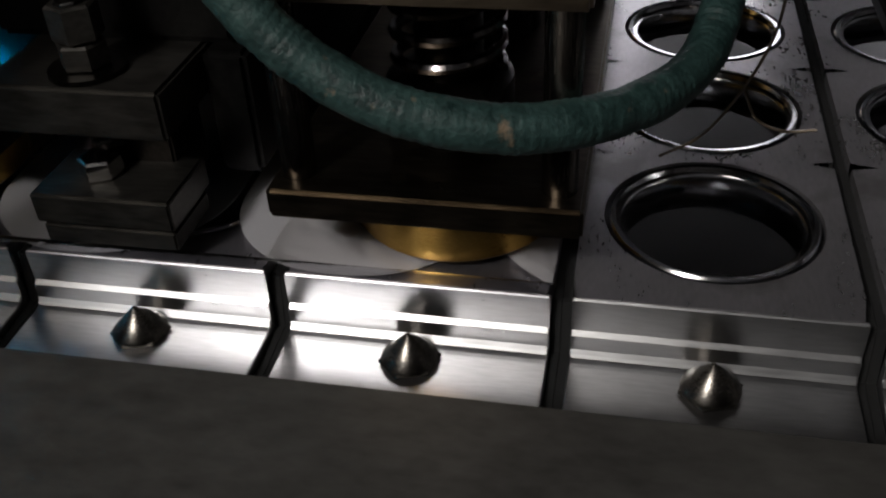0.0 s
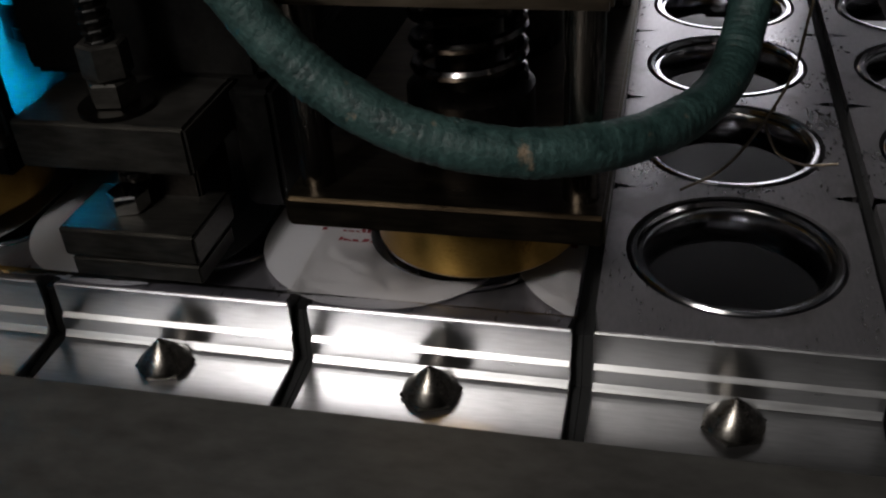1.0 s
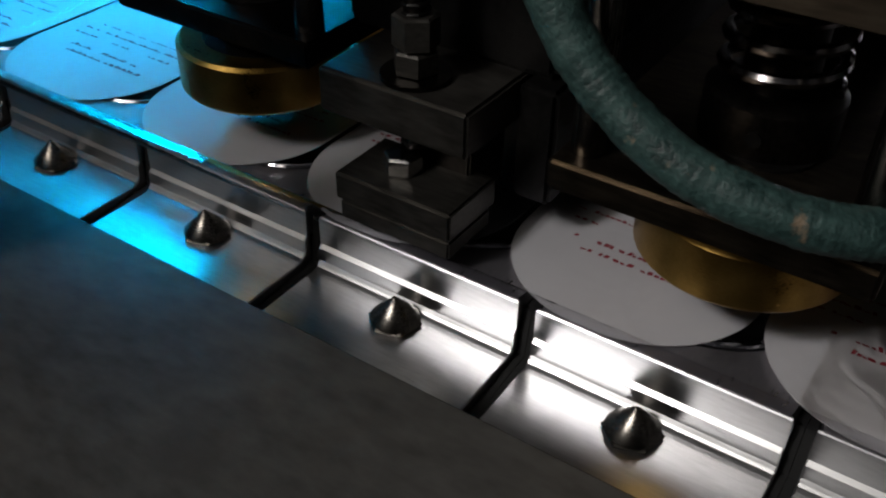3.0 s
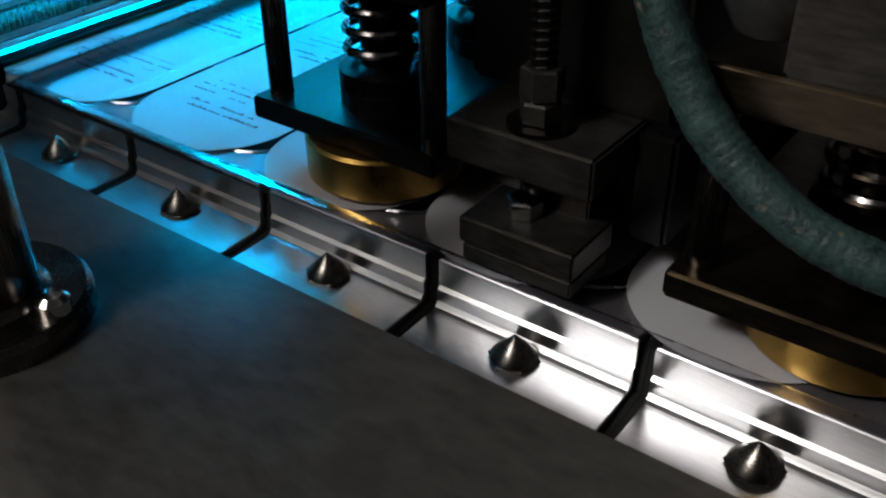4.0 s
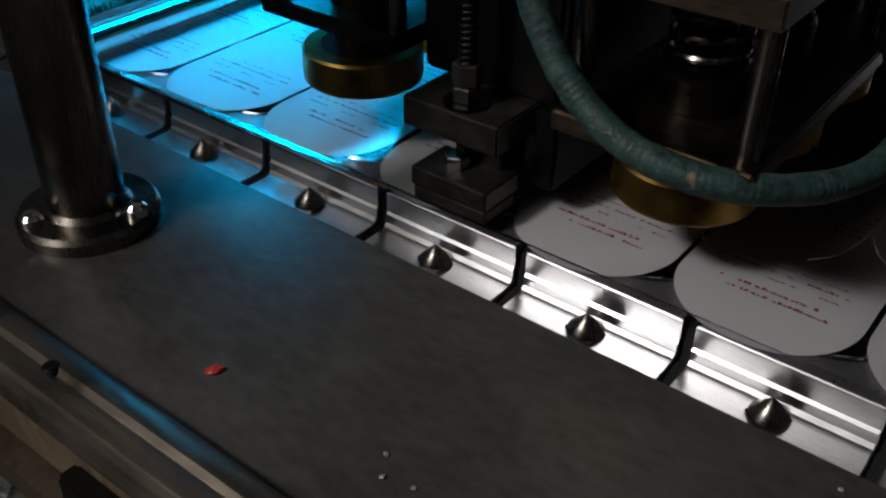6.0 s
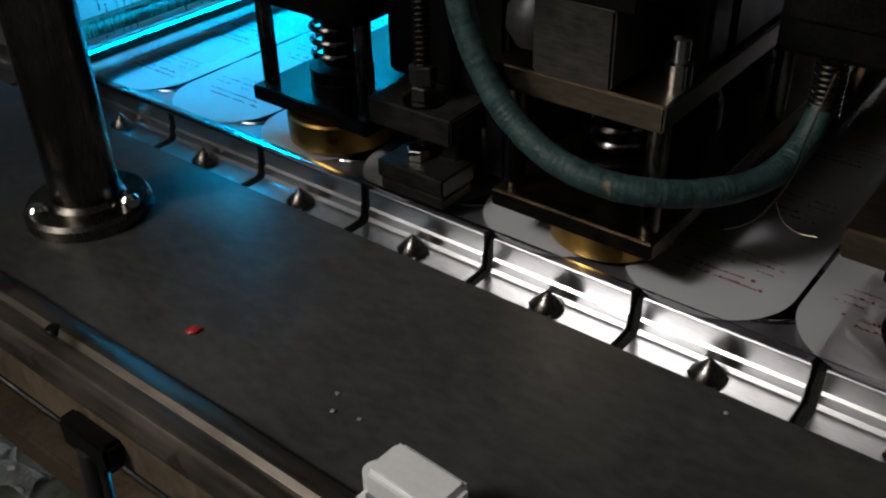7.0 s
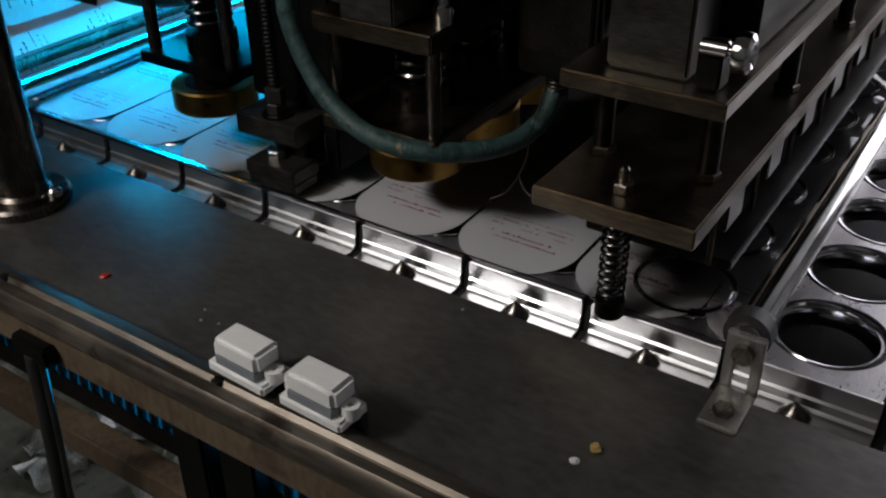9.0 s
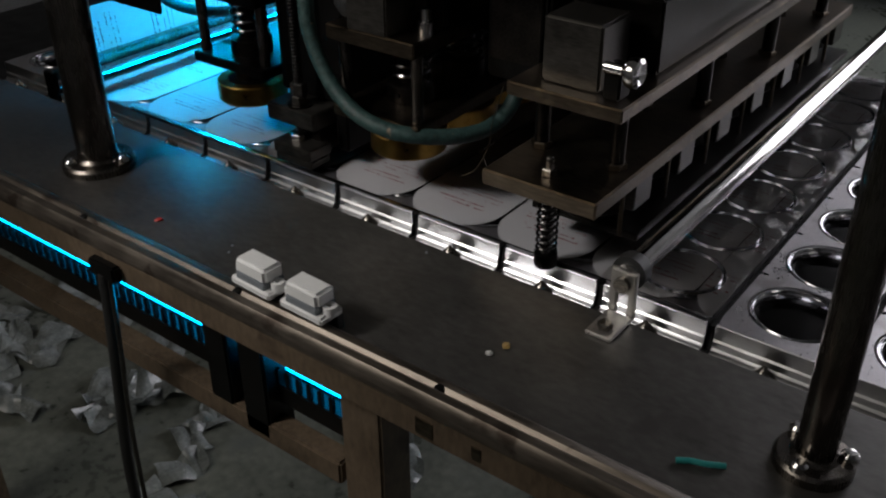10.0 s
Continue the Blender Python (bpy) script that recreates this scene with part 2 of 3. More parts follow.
# ---- room ----
FLOOR_Z = -0.62
room = [
    ("floor", (-2.6, 3.2, -1.8, 3.2, FLOOR_Z - 0.1, FLOOR_Z), FLOOR, "wet stained concrete workshop floor with scraps", "floor"),
    ("ceiling", (-2.6, 3.2, -1.8, 3.2, 2.0, 2.1), WALL, "plain dim painted ceiling above the machine", "ceiling"),
    ("wall_north", (-2.6, 3.2, 3.2, 3.3, FLOOR_Z, 2.0), WALL, "plain painted wall behind the machine", "wall"),
    ("wall_south", (-2.6, 3.2, -1.9, -1.8, FLOOR_Z, 2.0), WALL, "plain painted wall facing the machine", "wall"),
    ("wall_west", (-2.7, -2.6, -1.8, 3.2, FLOOR_Z, 2.0), WALL, "plain painted end wall", "wall"),
    ("wall_east", (3.2, 3.3, -1.8, 3.2, FLOOR_Z, 2.0), WALL, "plain painted end wall", "wall"),
]
for name, b, mat, label, cat in room:
    tagged(part(name, block(*b, bevel=0), mat), label, cat, kind="structure")
tagged(part("window_1", block(0.1, 2.4, 3.17, 3.195, -0.1, 1.95, 0), DAYGLOW), "large bright far window, overexposed white", "window", kind="structure")

# ---- conveyor of carrier plates ----
PITCH, LANE0, LANE, LANES = 0.1, 0.066, 0.085, 7
PLATE_TOP, LEDGE = 0.011, -0.0125
HOLE_R = 0.0392


def plate_body():
    """An aluminium bar: a top with a round hole for every lane, a polished front face, a coved corner and a ledge."""
    bm = bmesh.new()
    w, seg = 0.0468, 40
    y0, y1 = 0.0135, LANE0 + (LANES - 0.5) * LANE + 0.012
    for lane in range(LANES):
        cy = LANE0 + lane * LANE
        ya = y0 if lane == 0 else cy - LANE / 2
        yb = y1 if lane == LANES - 1 else cy + LANE / 2
        loops = []
        for z, hole in ((PLATE_TOP, 0), (PLATE_TOP, 1), (PLATE_TOP - 0.014, 1), (PLATE_TOP - 0.014, 0)):
            loop = []
            for i in range(seg):
                a = 2 * math.pi * (i + 0.5) / seg
                c, s_ = math.cos(a), math.sin(a)
                if hole:
                    loop.append(bm.verts.new((HOLE_R * c, cy + HOLE_R * s_, z)))
                else:
                    k = min(w / abs(c), ((yb - cy) if s_ > 0 else (cy - ya)) / abs(s_))
                    loop.append(bm.verts.new((k * c, cy + k * s_, z)))
            loops.append(loop)
        for n, (a, b) in enumerate(zip(loops, loops[1:] + loops[:1])):
            for i in range(seg):
                mid = (a[i].co + a[(i + 1) % seg].co) / 2
                if n == 3 and abs(mid.x) < w - 0.001 and y0 + 0.002 < mid.y < y1 - 0.002:
                    continue
                bm.faces.new((a[i], a[(i + 1) % seg], b[(i + 1) % seg], b[i]))
    bmesh.ops.remove_doubles(bm, verts=bm.verts[:], dist=0.00005)
    bmesh.ops.recalc_face_normals(bm, faces=bm.faces[:])
    return bm


FACE = [(0.0138, PLATE_TOP - 0.0002), (0.0126, PLATE_TOP), (0.0121, PLATE_TOP - 0.0005), (0.0121, -0.002), (0.0106, -0.0036), (0.0104, -0.0092), (0.0093, -0.0106), (0.0084, -0.0114), (0.0138, -0.0116)]
SHELF = [(0.0138, -0.0118), (0.0082, -0.0118), (0.0068, LEDGE + 0.0002), (0.005, LEDGE), (-0.0335, LEDGE), (-0.0348, LEDGE - 0.0004), (-0.036, LEDGE - 0.0016), (-0.036, LEDGE - 0.012), (0.0138, LEDGE - 0.012)]


def drawn(prof):
    """A profile of (y, z) drawn along the width of a bar, with softened ends."""
    bm = bmesh.new()
    rows = []
    for x, inset in ((-0.0464, 0.0005), (-0.0459, 0.0), (0.0459, 0.0), (0.0464, 0.0005)):
        rows.append([bm.verts.new((x, y + (inset if y < 0.01 else 0), z - (inset if z > LEDGE - 0.002 else 0))) for y, z in prof])
    n = len(prof)
    for a, b in zip(rows, rows[1:]):
        for i in range(n):
            bm.faces.new((a[i], a[(i + 1) % n], b[(i + 1) % n], b[i]))
    bm.faces.new(rows[0])
    bm.faces.new(rows[-1][::-1])
    bmesh.ops.recalc_face_normals(bm, faces=bm.faces[:])
    return bm


def ring_insert(cy):
    """A stepped steel ring let into the hole, with a groove round it."""
    return lathe([(0.0322, -0.006), (0.0322, 0.0082), (0.033, 0.0094), (0.0346, 0.0094), (0.0352, 0.0112), (0.0368, 0.0114), (0.0375, 0.0106), (0.0375, -0.006)], 48, (0, cy, 0), closed=True)


def gap_shade_strip(sx):
    """An added black strip along the front profile; its colour gives the shade of the deep gap between two bars."""
    bm = bmesh.new()
    prof = [(0.6, 0.0065), (0.0165, 0.006), (0.0135, -0.0145), (-0.033, LEDGE - 0.006), (-0.033, -0.024), (0.6, -0.024)]
    a = [bm.verts.new((sx * 0.0466, y, z)) for y, z in prof]
    b = [bm.verts.new((sx * 0.0499, y, z)) for y, z in prof]
    n = len(prof)
    for i in range(n):
        bm.faces.new((a[i], a[(i + 1) % n], b[(i + 1) % n], b[i]))
    bm.faces.new(a)
    bm.faces.new(b[::-1])
    bmesh.ops.recalc_face_normals(bm, faces=bm.faces[:])
    return bm


carriers = []
first = thing("carrier_plate", (0, 0, 0), "polished aluminium carrier bar with round cup holes", "carrier plate", "carrier plates of the conveyor")
part("top", plate_body(), ALU_TOP, first, "milled aluminium top with round holes")
part("front_face", drawn(FACE), ALU, first, "bright brushed front face")
part("ledge", drawn(SHELF), ALU_LEDGE, first, "polished ledge")
stud = part("stud", lathe([(0.0, 0.0), (0.0005, -0.0002), (0.0097, -0.0098), (0.0099, -0.0104)], 32), STUD, first, "cone-pointed dark steel stud", True)
part("hex_base", hex_nut(0.0109, LEDGE, -0.0102, (0, 0, 0), 18), STUD, stud)
for lane in range(LANES):
    part("ring_insert", ring_insert(LANE0 + lane * LANE), RING, first, smooth=True)
    part("bridge", block(-0.006, 0.03, LANE0 + lane * LANE + 0.004, LANE0 + lane * LANE + 0.016, -0.03, -0.026, 0.0005), RING, first)
# Black strips added in the gaps, where only deep shade would be.
for sx in (-1, 1):
    part("gap_strip", gap_shade_strip(sx), GAP_SHADE, first, "added black strip standing in for the shade in the gap")
K0, K1 = -8, 8
first.location.x = K0 * PITCH
carriers.append((first, K0))
for k in range(K0 + 1, K1 + 1):
    carriers.append((copy_thing(first, pose(k * PITCH, 0, 0)), k))

# ---- printed sealing film lying on the plates ----
FILM_Z, FILM_X0, FILM_X1 = 0.0135, -0.58, 0.148
film = thing("sealing_film", (0, 0, 0), "clear sealing film with white printed panels lying on the plates", "film")


FILM_SEAL = 0.045


def film_sheet(xa, xb, nx, ny, waves, crinkle):
    bm = bmesh.new()
    rows = []
    for i in range(nx + 1):
        x = xa + (xb - xa) * i / nx
        row = []
        for j in range(ny + 1):
            y = 0.0105 + 0.6 * j / ny
            far = math.hypot(x - 0.1, ((y - LANE0 + LANE / 2) % LANE) - LANE / 2)
            puff = crinkle * min(1.0, 0.25 + max(0.0, y - 0.06) * 6) * (1.0 if far > 0.037 else 0.35) * min(1.0, (x - xa) / 0.02) * (1 if y > 0.018 else 0.3)
            z = FILM_Z + waves * noise.noise(Vector((x * 18, y * 18, 0))) + puff * abs(noise.noise(Vector((x * 26, y * 22, 3))) + 0.3 * noise.noise(Vector((x * 70, y * 60, 8))))
            row.append(bm.verts.new((x, y, z)))
        rows.append(row)
    for a, b in zip(rows, rows[1:]):
        for j in range(ny):
            bm.faces.new((a[j], b[j], b[j + 1], a[j + 1]))
    return bm


part("clear_sheet", film_sheet(FILM_X0, FILM_SEAL, 100, 60, 0.0004, 0.0), CLEAR, film, "thin clear plastic", True)
part("crinkled_sheet", film_sheet(FILM_SEAL, FILM_X1, 40, 230, 0.0003, 0.004), CRINKLE, film, "crinkled heat-sealed plastic", True)


def folded_edge():
    """The front border of the film, turned down over the edge of the plates."""
    bm = bmesh.new()
    rows = []
    for i in range(161):
        x = FILM_X0 + (FILM_X1 - FILM_X0) * i / 160
        lift = 0.0004 * noise.noise(Vector((x * 30, 2, 0)))
        drop = 0.0012 * noise.noise(Vector((x * 12, 5, 0)))
        rows.append([bm.verts.new((x, y, z)) for y, z in ((0.0165, FILM_Z + 0.0003), (0.0125, FILM_Z + 0.0002 + lift), (0.0108, FILM_Z - 0.0008 + lift), (0.0104, FILM_Z - 0.002), (0.0103, FILM_Z - 0.0034 + drop))])
    for a, b in zip(rows, rows[1:]):
        for j in range(4):
            bm.faces.new((a[j], b[j], b[j + 1], a[j + 1]))
    return bm


part("folded_edge", folded_edge(), FILM_EDGE, film, "shiny turned-down film edge", True)


def printed_panel(cx, half, x_end):
    """A white printed field with rounded front corners."""
    bm = bmesh.new()
    r, y0, y1 = 0.045, 0.0125, 0.6
    outline = [(cx + half, y1), (cx - half, y1)]
    for i in range(15):
        a = math.pi + (math.pi / 2) * i / 14
        outline.append((cx - half + r + r * math.cos(a), y0 + r + r * math.sin(a)))
    for i in range(15):
        a = 1.5 * math.pi + (math.pi / 2) * i / 14
        outline.append((cx + half - r + r * math.cos(a), y0 + r + r * math.sin(a)))
    vs = []
    for x, y in outline:
        vs.append(bm.verts.new((min(x, x_end), y, FILM_Z - 0.0012)))
    f = bm.faces.new(vs)
    bmesh.ops.recalc_face_normals(bm, faces=bm.faces[:])
    if f.normal.z < 0:
        f.normal_flip()
    ret = bmesh.ops.extrude_face_region(bm, geom=[f])
    bmesh.ops.translate(bm, verts=[e for e in ret["geom"] if isinstance(e, bmesh.types.BMVert)], vec=(0, 0, 0.0003))
    bmesh.ops.recalc_face_normals(bm, faces=bm.faces[:])
    return bm


def print_bars(cx, rnd, x_end):
    """Rows of small red print too fine to read, as broken bars."""
    bm = bmesh.new()
    z = FILM_Z - 0.00085
    for lane in range(LANES):
        cy = LANE0 + lane * LANE
        for row, (dy, h, x0, x1) in enumerate(((-0.014, 0.0026, -0.022, 0.03), (-0.0075, 0.0026, -0.028, 0.024), (0.004, 0.0016, -0.036, -0.02), (0.004, 0.0016, -0.008, 0.006), (0.004, 0.0016, 0.018, 0.034), (0.011, 0.002, -0.036, 0.034), (0.018, 0.0012, -0.03, 0.03))):
            x = x0
            while x < x1:
                step = rnd.uniform(0.0016, 0.0034)
                if rnd.random() < 0.8:
                    a, b = cx + x, cx + x + step * 0.75
                    if b < x_end - 0.002:
                        lean = rnd.uniform(-0.0008, 0.0008)
                        hh = h * rnd.uniform(0.35, 1.0)
                        q = [bm.verts.new(p) for p in ((a, cy + dy, z), (b, cy + dy + lean * 0.3, z), (b + lean, cy + dy + hh, z), (a + lean, cy + dy + hh, z))]
                        bm.faces.new(q)
                x += step
    return bm


rnd = random.Random(4)
for k in range(-3, 1):
    cx = 0.072 + k * PITCH
    panel = part("printed_panel", printed_panel(cx, 0.0485, 1.0), PRINT_WHITE, film, "opaque white print")
    part("fine_print", print_bars(cx, rnd, 1.0), PRINT_RED, panel, "fine red print")["kind"] = "stuff"
panel = part("printed_panel", printed_panel(0.1668, 0.0453, 0.1465), PRINT_WHITE, film, "opaque white print")
part("fine_print", print_bars(0.152, rnd, 0.146), PRINT_RED, panel, "fine red print")["kind"] = "stuff"
feed_panels = []
for k in range(-8, -3):
    ob = thing("printed_film_sheet", (0, 0, 0), "white printed film panel fed down onto the plates", "film", "fed film panels")
    sub = part("printed_panel", printed_panel(0.0, 0.0485, 1.0), PRINT_WHITE, ob, "opaque white print")
    part("fine_print", print_bars(0.0, rnd, 1.0), PRINT_RED, sub, "fine red print")["kind"] = "stuff"
    feed_panels.append((ob, 0.072 + k * PITCH))
for lane in range(LANES):
    cy = LANE0 + lane * LANE
    part("seal_ring", lathe([(0.0325, 0.0142), (0.0335, 0.0165), (0.0355, 0.0165), (0.0365, 0.0142)], 40, (0.1, cy, 0), closed=True), CLEAR, film, "raised clear ring of a heat-sealed lid", True)

tray = tagged(part("under_tray", block(-1.0, 1.3, -0.06, 0.68, -0.075, -0.07, 0.001), BLACK), "dark steel tray below the carrier plates", "tray", kind="structure")

# ---- machine bench ----
T, YI, YO = 0.048, -0.073, -0.213
bench = thing("machine_bench", (0, 0, 0), "dull stainless steel machine bench with a worn rolled front edge", "bench")
part("worktop", block(-0.9, 1.3, YO, YI, T - 0.006, T, 0.0012), TABLE, bench, "dull scuffed stainless sheet")


def lip_shape():
    bm = bmesh.new()
    prof = [(YO + 0.003, T + 0.001), (YO + 0.001, T + 0.006), (YO - 0.005, T + 0.0105), (YO - 0.011, T + 0.0115), (YO - 0.0135, T + 0.009), (YO - 0.0175, T + 0.0125), (YO - 0.024, T + 0.0125), (YO - 0.028, T + 0.008), (YO - 0.029, T + 0.0),
            (YO - 0.026, T - 0.002), (YO + 0.003, T - 0.004)]
    rows = []
    for i in range(60):
        x = -0.9 + 2.2 * i / 59
        rows.append([bm.verts.new((x, y + 0.0008 * noise.noise(Vector((x * 9, k, 0))), z + 0.0008 * noise.noise(Vector((x * 7, k, 5))))) for k, (y, z) in enumerate(prof)])
    n = len(prof)
    for a, b in zip(rows, rows[1:]):
        for i in range(n):
            bm.faces.new((a[i], a[(i + 1) % n], b[(i + 1) % n], b[i]))
    bm.faces.new(rows[0])
    bm.faces.new(rows[-1][::-1])
    bmesh.ops.recalc_face_normals(bm, faces=bm.faces[:])
    return bm


part("rolled_edge", lip_shape(), LIP, bench, "worn rolled stainless edge", True)
part("fascia", block(-0.9, 1.3, YO - 0.028, YO - 0.024, T - 0.024, T - 0.0005, 0.001), FASCIA, bench, "brown stained front strip")
part("inner_wall", block(-0.9, 1.3, YI - 0.006, YI - 0.001, -0.12, T - 0.007, 0.001), DARK, bench, "dark inner side wall")
for x0, x1 in ((0.255, 0.295), (-0.52, -0.48), (0.78, 0.82)):
    part("leg", block(x0, x1, YO + 0.0, YO + 0.035, FLOOR_Z, T - 0.008, 0.002), FASCIA, bench)
for x0, x1, z0 in ((0.10, 0.128, -0.085), (0.142, 0.172, -0.1)):
    part("bracket", block(x0, x1, YO + 0.0, YO + 0.03, z0, T - 0.008, 0.002), BLACK, bench, "black hanging bracket")
part("lower_rail", block(-0.9, 0.25, YO + 0.0, YO + 0.02, -0.105, -0.082, 0.002), FASCIA, bench)
for x in (-0.02, 0.17, 0.36, 0.55):
    part("screw", lathe([(0.0, 0.002), (0.003, 0.0018), (0.0042, 0.0004), (0.0042, -0.004)], 14, (x, YO - 0.0125, T + 0.01)), BLACK, bench)


sticker = tagged(part("torn_sticker", block(0.352, 0.366, YO - 0.0288, YO - 0.0282, T - 0.02, T - 0.006, 0.0002), BRONZE), "torn dirty sticker on the brown front strip", "sticker")
sticker = tagged(part("torn_sticker", block(0.397, 0.404, YO - 0.0288, YO - 0.0282, T - 0.018, T - 0.007, 0.0002), BRONZE), "torn dirty sticker on the brown front strip", "sticker")

# ---- posts ----
def flange_post(where, r, fr, h, label):
    p = thing("support_post", where, label, "post", "support posts")
    part("tube", lathe([(r, 0.008), (r, h)], 40), POST, p, smooth=True)
    part("flange", lathe([(fr, 0.0), (fr, 0.006), (fr - 0.002, 0.0085), (r + 0.003, 0.009), (r + 0.0005, 0.012), (r * 0.6, 0.012)], 48), POST, p, smooth=True)
    for a in (20, 140, 260):
        c, s_ = math.cos(radians(a)), math.sin(radians(a))
        q = (fr * 0.8)
        part("bolt", lathe([(0.0055, 0.0), (0.0055, 0.004), (0.0035, 0.006), (0.001, 0.0063)], 12, (q * c, q * s_, 0.0085)), CHROME, p, smooth=True)
    return p


flange_post((-0.113, -0.144, T), 0.0185, 0.0345, 0.75, "round steel support post with bolted flange on the bench")
flange_post((0.574, -0.138, T), 0.012, 0.024, 0.75, "slim round steel post with bolted flange on the bench")

# ---- rod across the lanes ----
rod = thing("cross_rod", (0.405, -0.05, 0.076), "shiny chrome rod held above the carrier plates", "rod")
part("bar", lathe([(0.0085, -0.008), (0.0092, -0.006), (0.0092, 0.72), (0.0085, 0.722)], 32, axis="y"), CHROME, rod, smooth=True)
part("collar", lathe([(0.0093, -0.006), (0.0135, -0.005), (0.0135, 0.006), (0.0093, 0.007)], 32, axis="y", closed=True), RUBBER, rod, "black rubber collar", True)
br = thing("rod_bracket", (0.409, -0.075, T), "bolted slotted steel bracket standing on the bench", "bracket")
part("upright", block(-0.0105, -0.0045, 0.004, 0.008, 0.0, 0.04, 0.0008), STEEL, br)
part("upright", block(0.0045, 0.0105, 0.004, 0.008, 0.0, 0.04, 0.0008), STEEL, br)
part("crosspiece", block(-0.0103, 0.0103, 0.0035, 0.0085, 0.0205, 0.0395, 0.001), STEEL, br)
part("foot", block(-0.0105, 0.0105, -0.03, 0.0038, 0.0002, 0.0035, 0.0008), STEEL, br)
part("bolt", hex_nut(0.0058, 0.0035, 0.0085, (0, -0.019, 0), 12), STUD, br)
part("bolt", lathe([(0.006, -0.004), (0.006, 0.0), (0.0035, 0.0015)], 14, (0, 0.0035, 0.029), "y"), STUD, br)

# ---- white switch housings on the bench ----
def switch_box(x, y, turn):
    s = thing("magnetic_switch", (x, y, T + 0.0005), "white plastic magnetic switch housing lying on the bench", "switch", "white switch housings")
    part("spacer", block(-0.018, 0.02, 0.006, 0.0125, 0.0, 0.0125, 0.0006), RUBBER, s, "black spacer block")
    part("cover", block(-0.0165, 0.0165, -0.0095, 0.0095, 0.0235, 0.0365, 0.0024, segs=3), WHITE, s, smooth=True)
    part("base", block(-0.0215, 0.0215, -0.0115, 0.0115, 0.0127, 0.0195, 0.0016, segs=3), WHITE, s, smooth=True)
    part("insert", block(-0.0155, 0.0155, -0.0102, 0.0102, 0.019, 0.025, 0.0006), GREYTAPE, s, "grey joint strip")
    for q in (-0.0195, 0.0195):
        part("ear", lathe([(0.0018, 0.0175), (0.0018, 0.025), (0.0052, 0.025), (0.0052, 0.0175)], 18, (q, 0.0, 0), closed=True), WHITE, s, smooth=True)
        part("screw", lathe([(0.0017, 0.0175), (0.0017, 0.0225), (0.001, 0.023)], 10, (q, 0.0, 0)), CHROME, s)
    s.rotation_euler.z = radians(turn)
    return s


switch_box(0.183, -0.213, -3)
switch_box(0.235, -0.2135, -2)

# ---- crumbs on the bench ----
def crumb(name, where, size, mat, label, seed):
    bm = bmesh.new()
    bmesh.ops.create_icosphere(bm, subdivisions=2, radius=1)
    for v in bm.verts:
        v.co = Vector((v.co.x * size[0], v.co.y * size[1], (v.co.z + 0.8) * size[2])) * (1 + 0.35 * noise.noise(v.co * 1.7 + Vector((seed, 0, 0))))
    ob = tagged(part(name, bm, mat), label, "debris")
    ob.location = where
    ob.rotation_euler.z = seed
    return ob


crumb("red_chip", (0.021, -0.181, T), (0.0042, 0.0022, 0.0013), RED, "small red plastic chip on the bench", 1.1)
crumb("ochre_crumb", (0.363, -0.152, T), (0.0035, 0.003, 0.002), YELLOW, "small ochre crumb on the bench", 2.0)
crumb("white_crumb", (0.358, -0.166, T), (0.0028, 0.0022, 0.0016), WHITE, "small white crumb on the bench", 0.4)
crumb("white_crumb", (0.104, -0.172, T), (0.0014, 0.001, 0.0006), GREYTAPE, "tiny white crumb on the bench", 3.1)
crumb("white_crumb", (0.110, -0.181, T), (0.0014, 0.0012, 0.0006), GREYTAPE, "tiny white crumb on the bench", 4.4)
crumb("white_crumb", (0.122, -0.178, T), (0.001, 0.0012, 0.0006), GREYTAPE, "tiny white crumb on the bench", 5.2)
crumb("white_crumb", (0.24, -0.085, T), (0.0013, 0.001, 0.0006), GREYTAPE, "tiny white crumb on the bench", 6.2)
ob = tagged(part("teal_strip", sweep(smooth_path([(0.508, -0.186, T + 0.002), (0.516, -0.181, T + 0.002), (0.524, -0.179, T + 0.0025), (0.534, -0.173, T + 0.002)], 6), 0.0019, 8), TEAL), "short teal plastic strip on the bench", "debris")

# ---- fixed block and clamp between the heads ----
guide = thing("guide_block", (-0.012, 0.0, 0.0), "ground steel guide block with a nutted threaded rod", "guide block")
part("body", block(-0.032, 0.0325, 0.014, 0.56, 0.0595, 0.0775, 0.0012), GREYBAR, guide)
for i in range(4):
    y = 0.028 + 0.16 * i
    part("washer", lathe([(0.013, 0.0776), (0.013, 0.0794), (0.006, 0.0798)], 24, (0.002, y, 0)), DARK, guide, smooth=True)
    part("nut", hex_nut(0.0085, 0.0795, 0.0885, (0.002, y, 0), 10), GREYBAR, guide)
    part("nut", hex_nut(0.0085, 0.0892, 0.1015, (0.002, y, 0), 38), GREYBAR, guide, "lighter steel lock nut")
    part("threaded_rod", coil(0.0046, 0.05, 0.26, 60, 0.0009, (0.002, y, 0), 8), BLACK, guide)
    part("rod_core", lathe([(0.0045, 0.05), (0.0045, 0.26)], 14, (0.002, y, 0)), DARK, guide, smooth=True)
part("back_body", block(-0.046, 0.046, 0.05, 0.56, 0.0778, 0.26, 0.003), BLACK, guide, "black machine body behind the threaded rods")
# Made-up black block, keeps the space right of the guide in shade.
part("shade_block", block(0.034, 0.05, 0.045, 0.56, 0.03, 0.0776, 0.002), BLACK, guide)
clamp = thing("edge_clamp", (-0.01, 0.0, 0.0), "small bolted steel clamp over the plate edge", "clamp")
part("jaw", block(-0.0235, 0.0285, 0.008, 0.04, 0.0275, 0.0395, 0.001), GREYBAR, clamp)
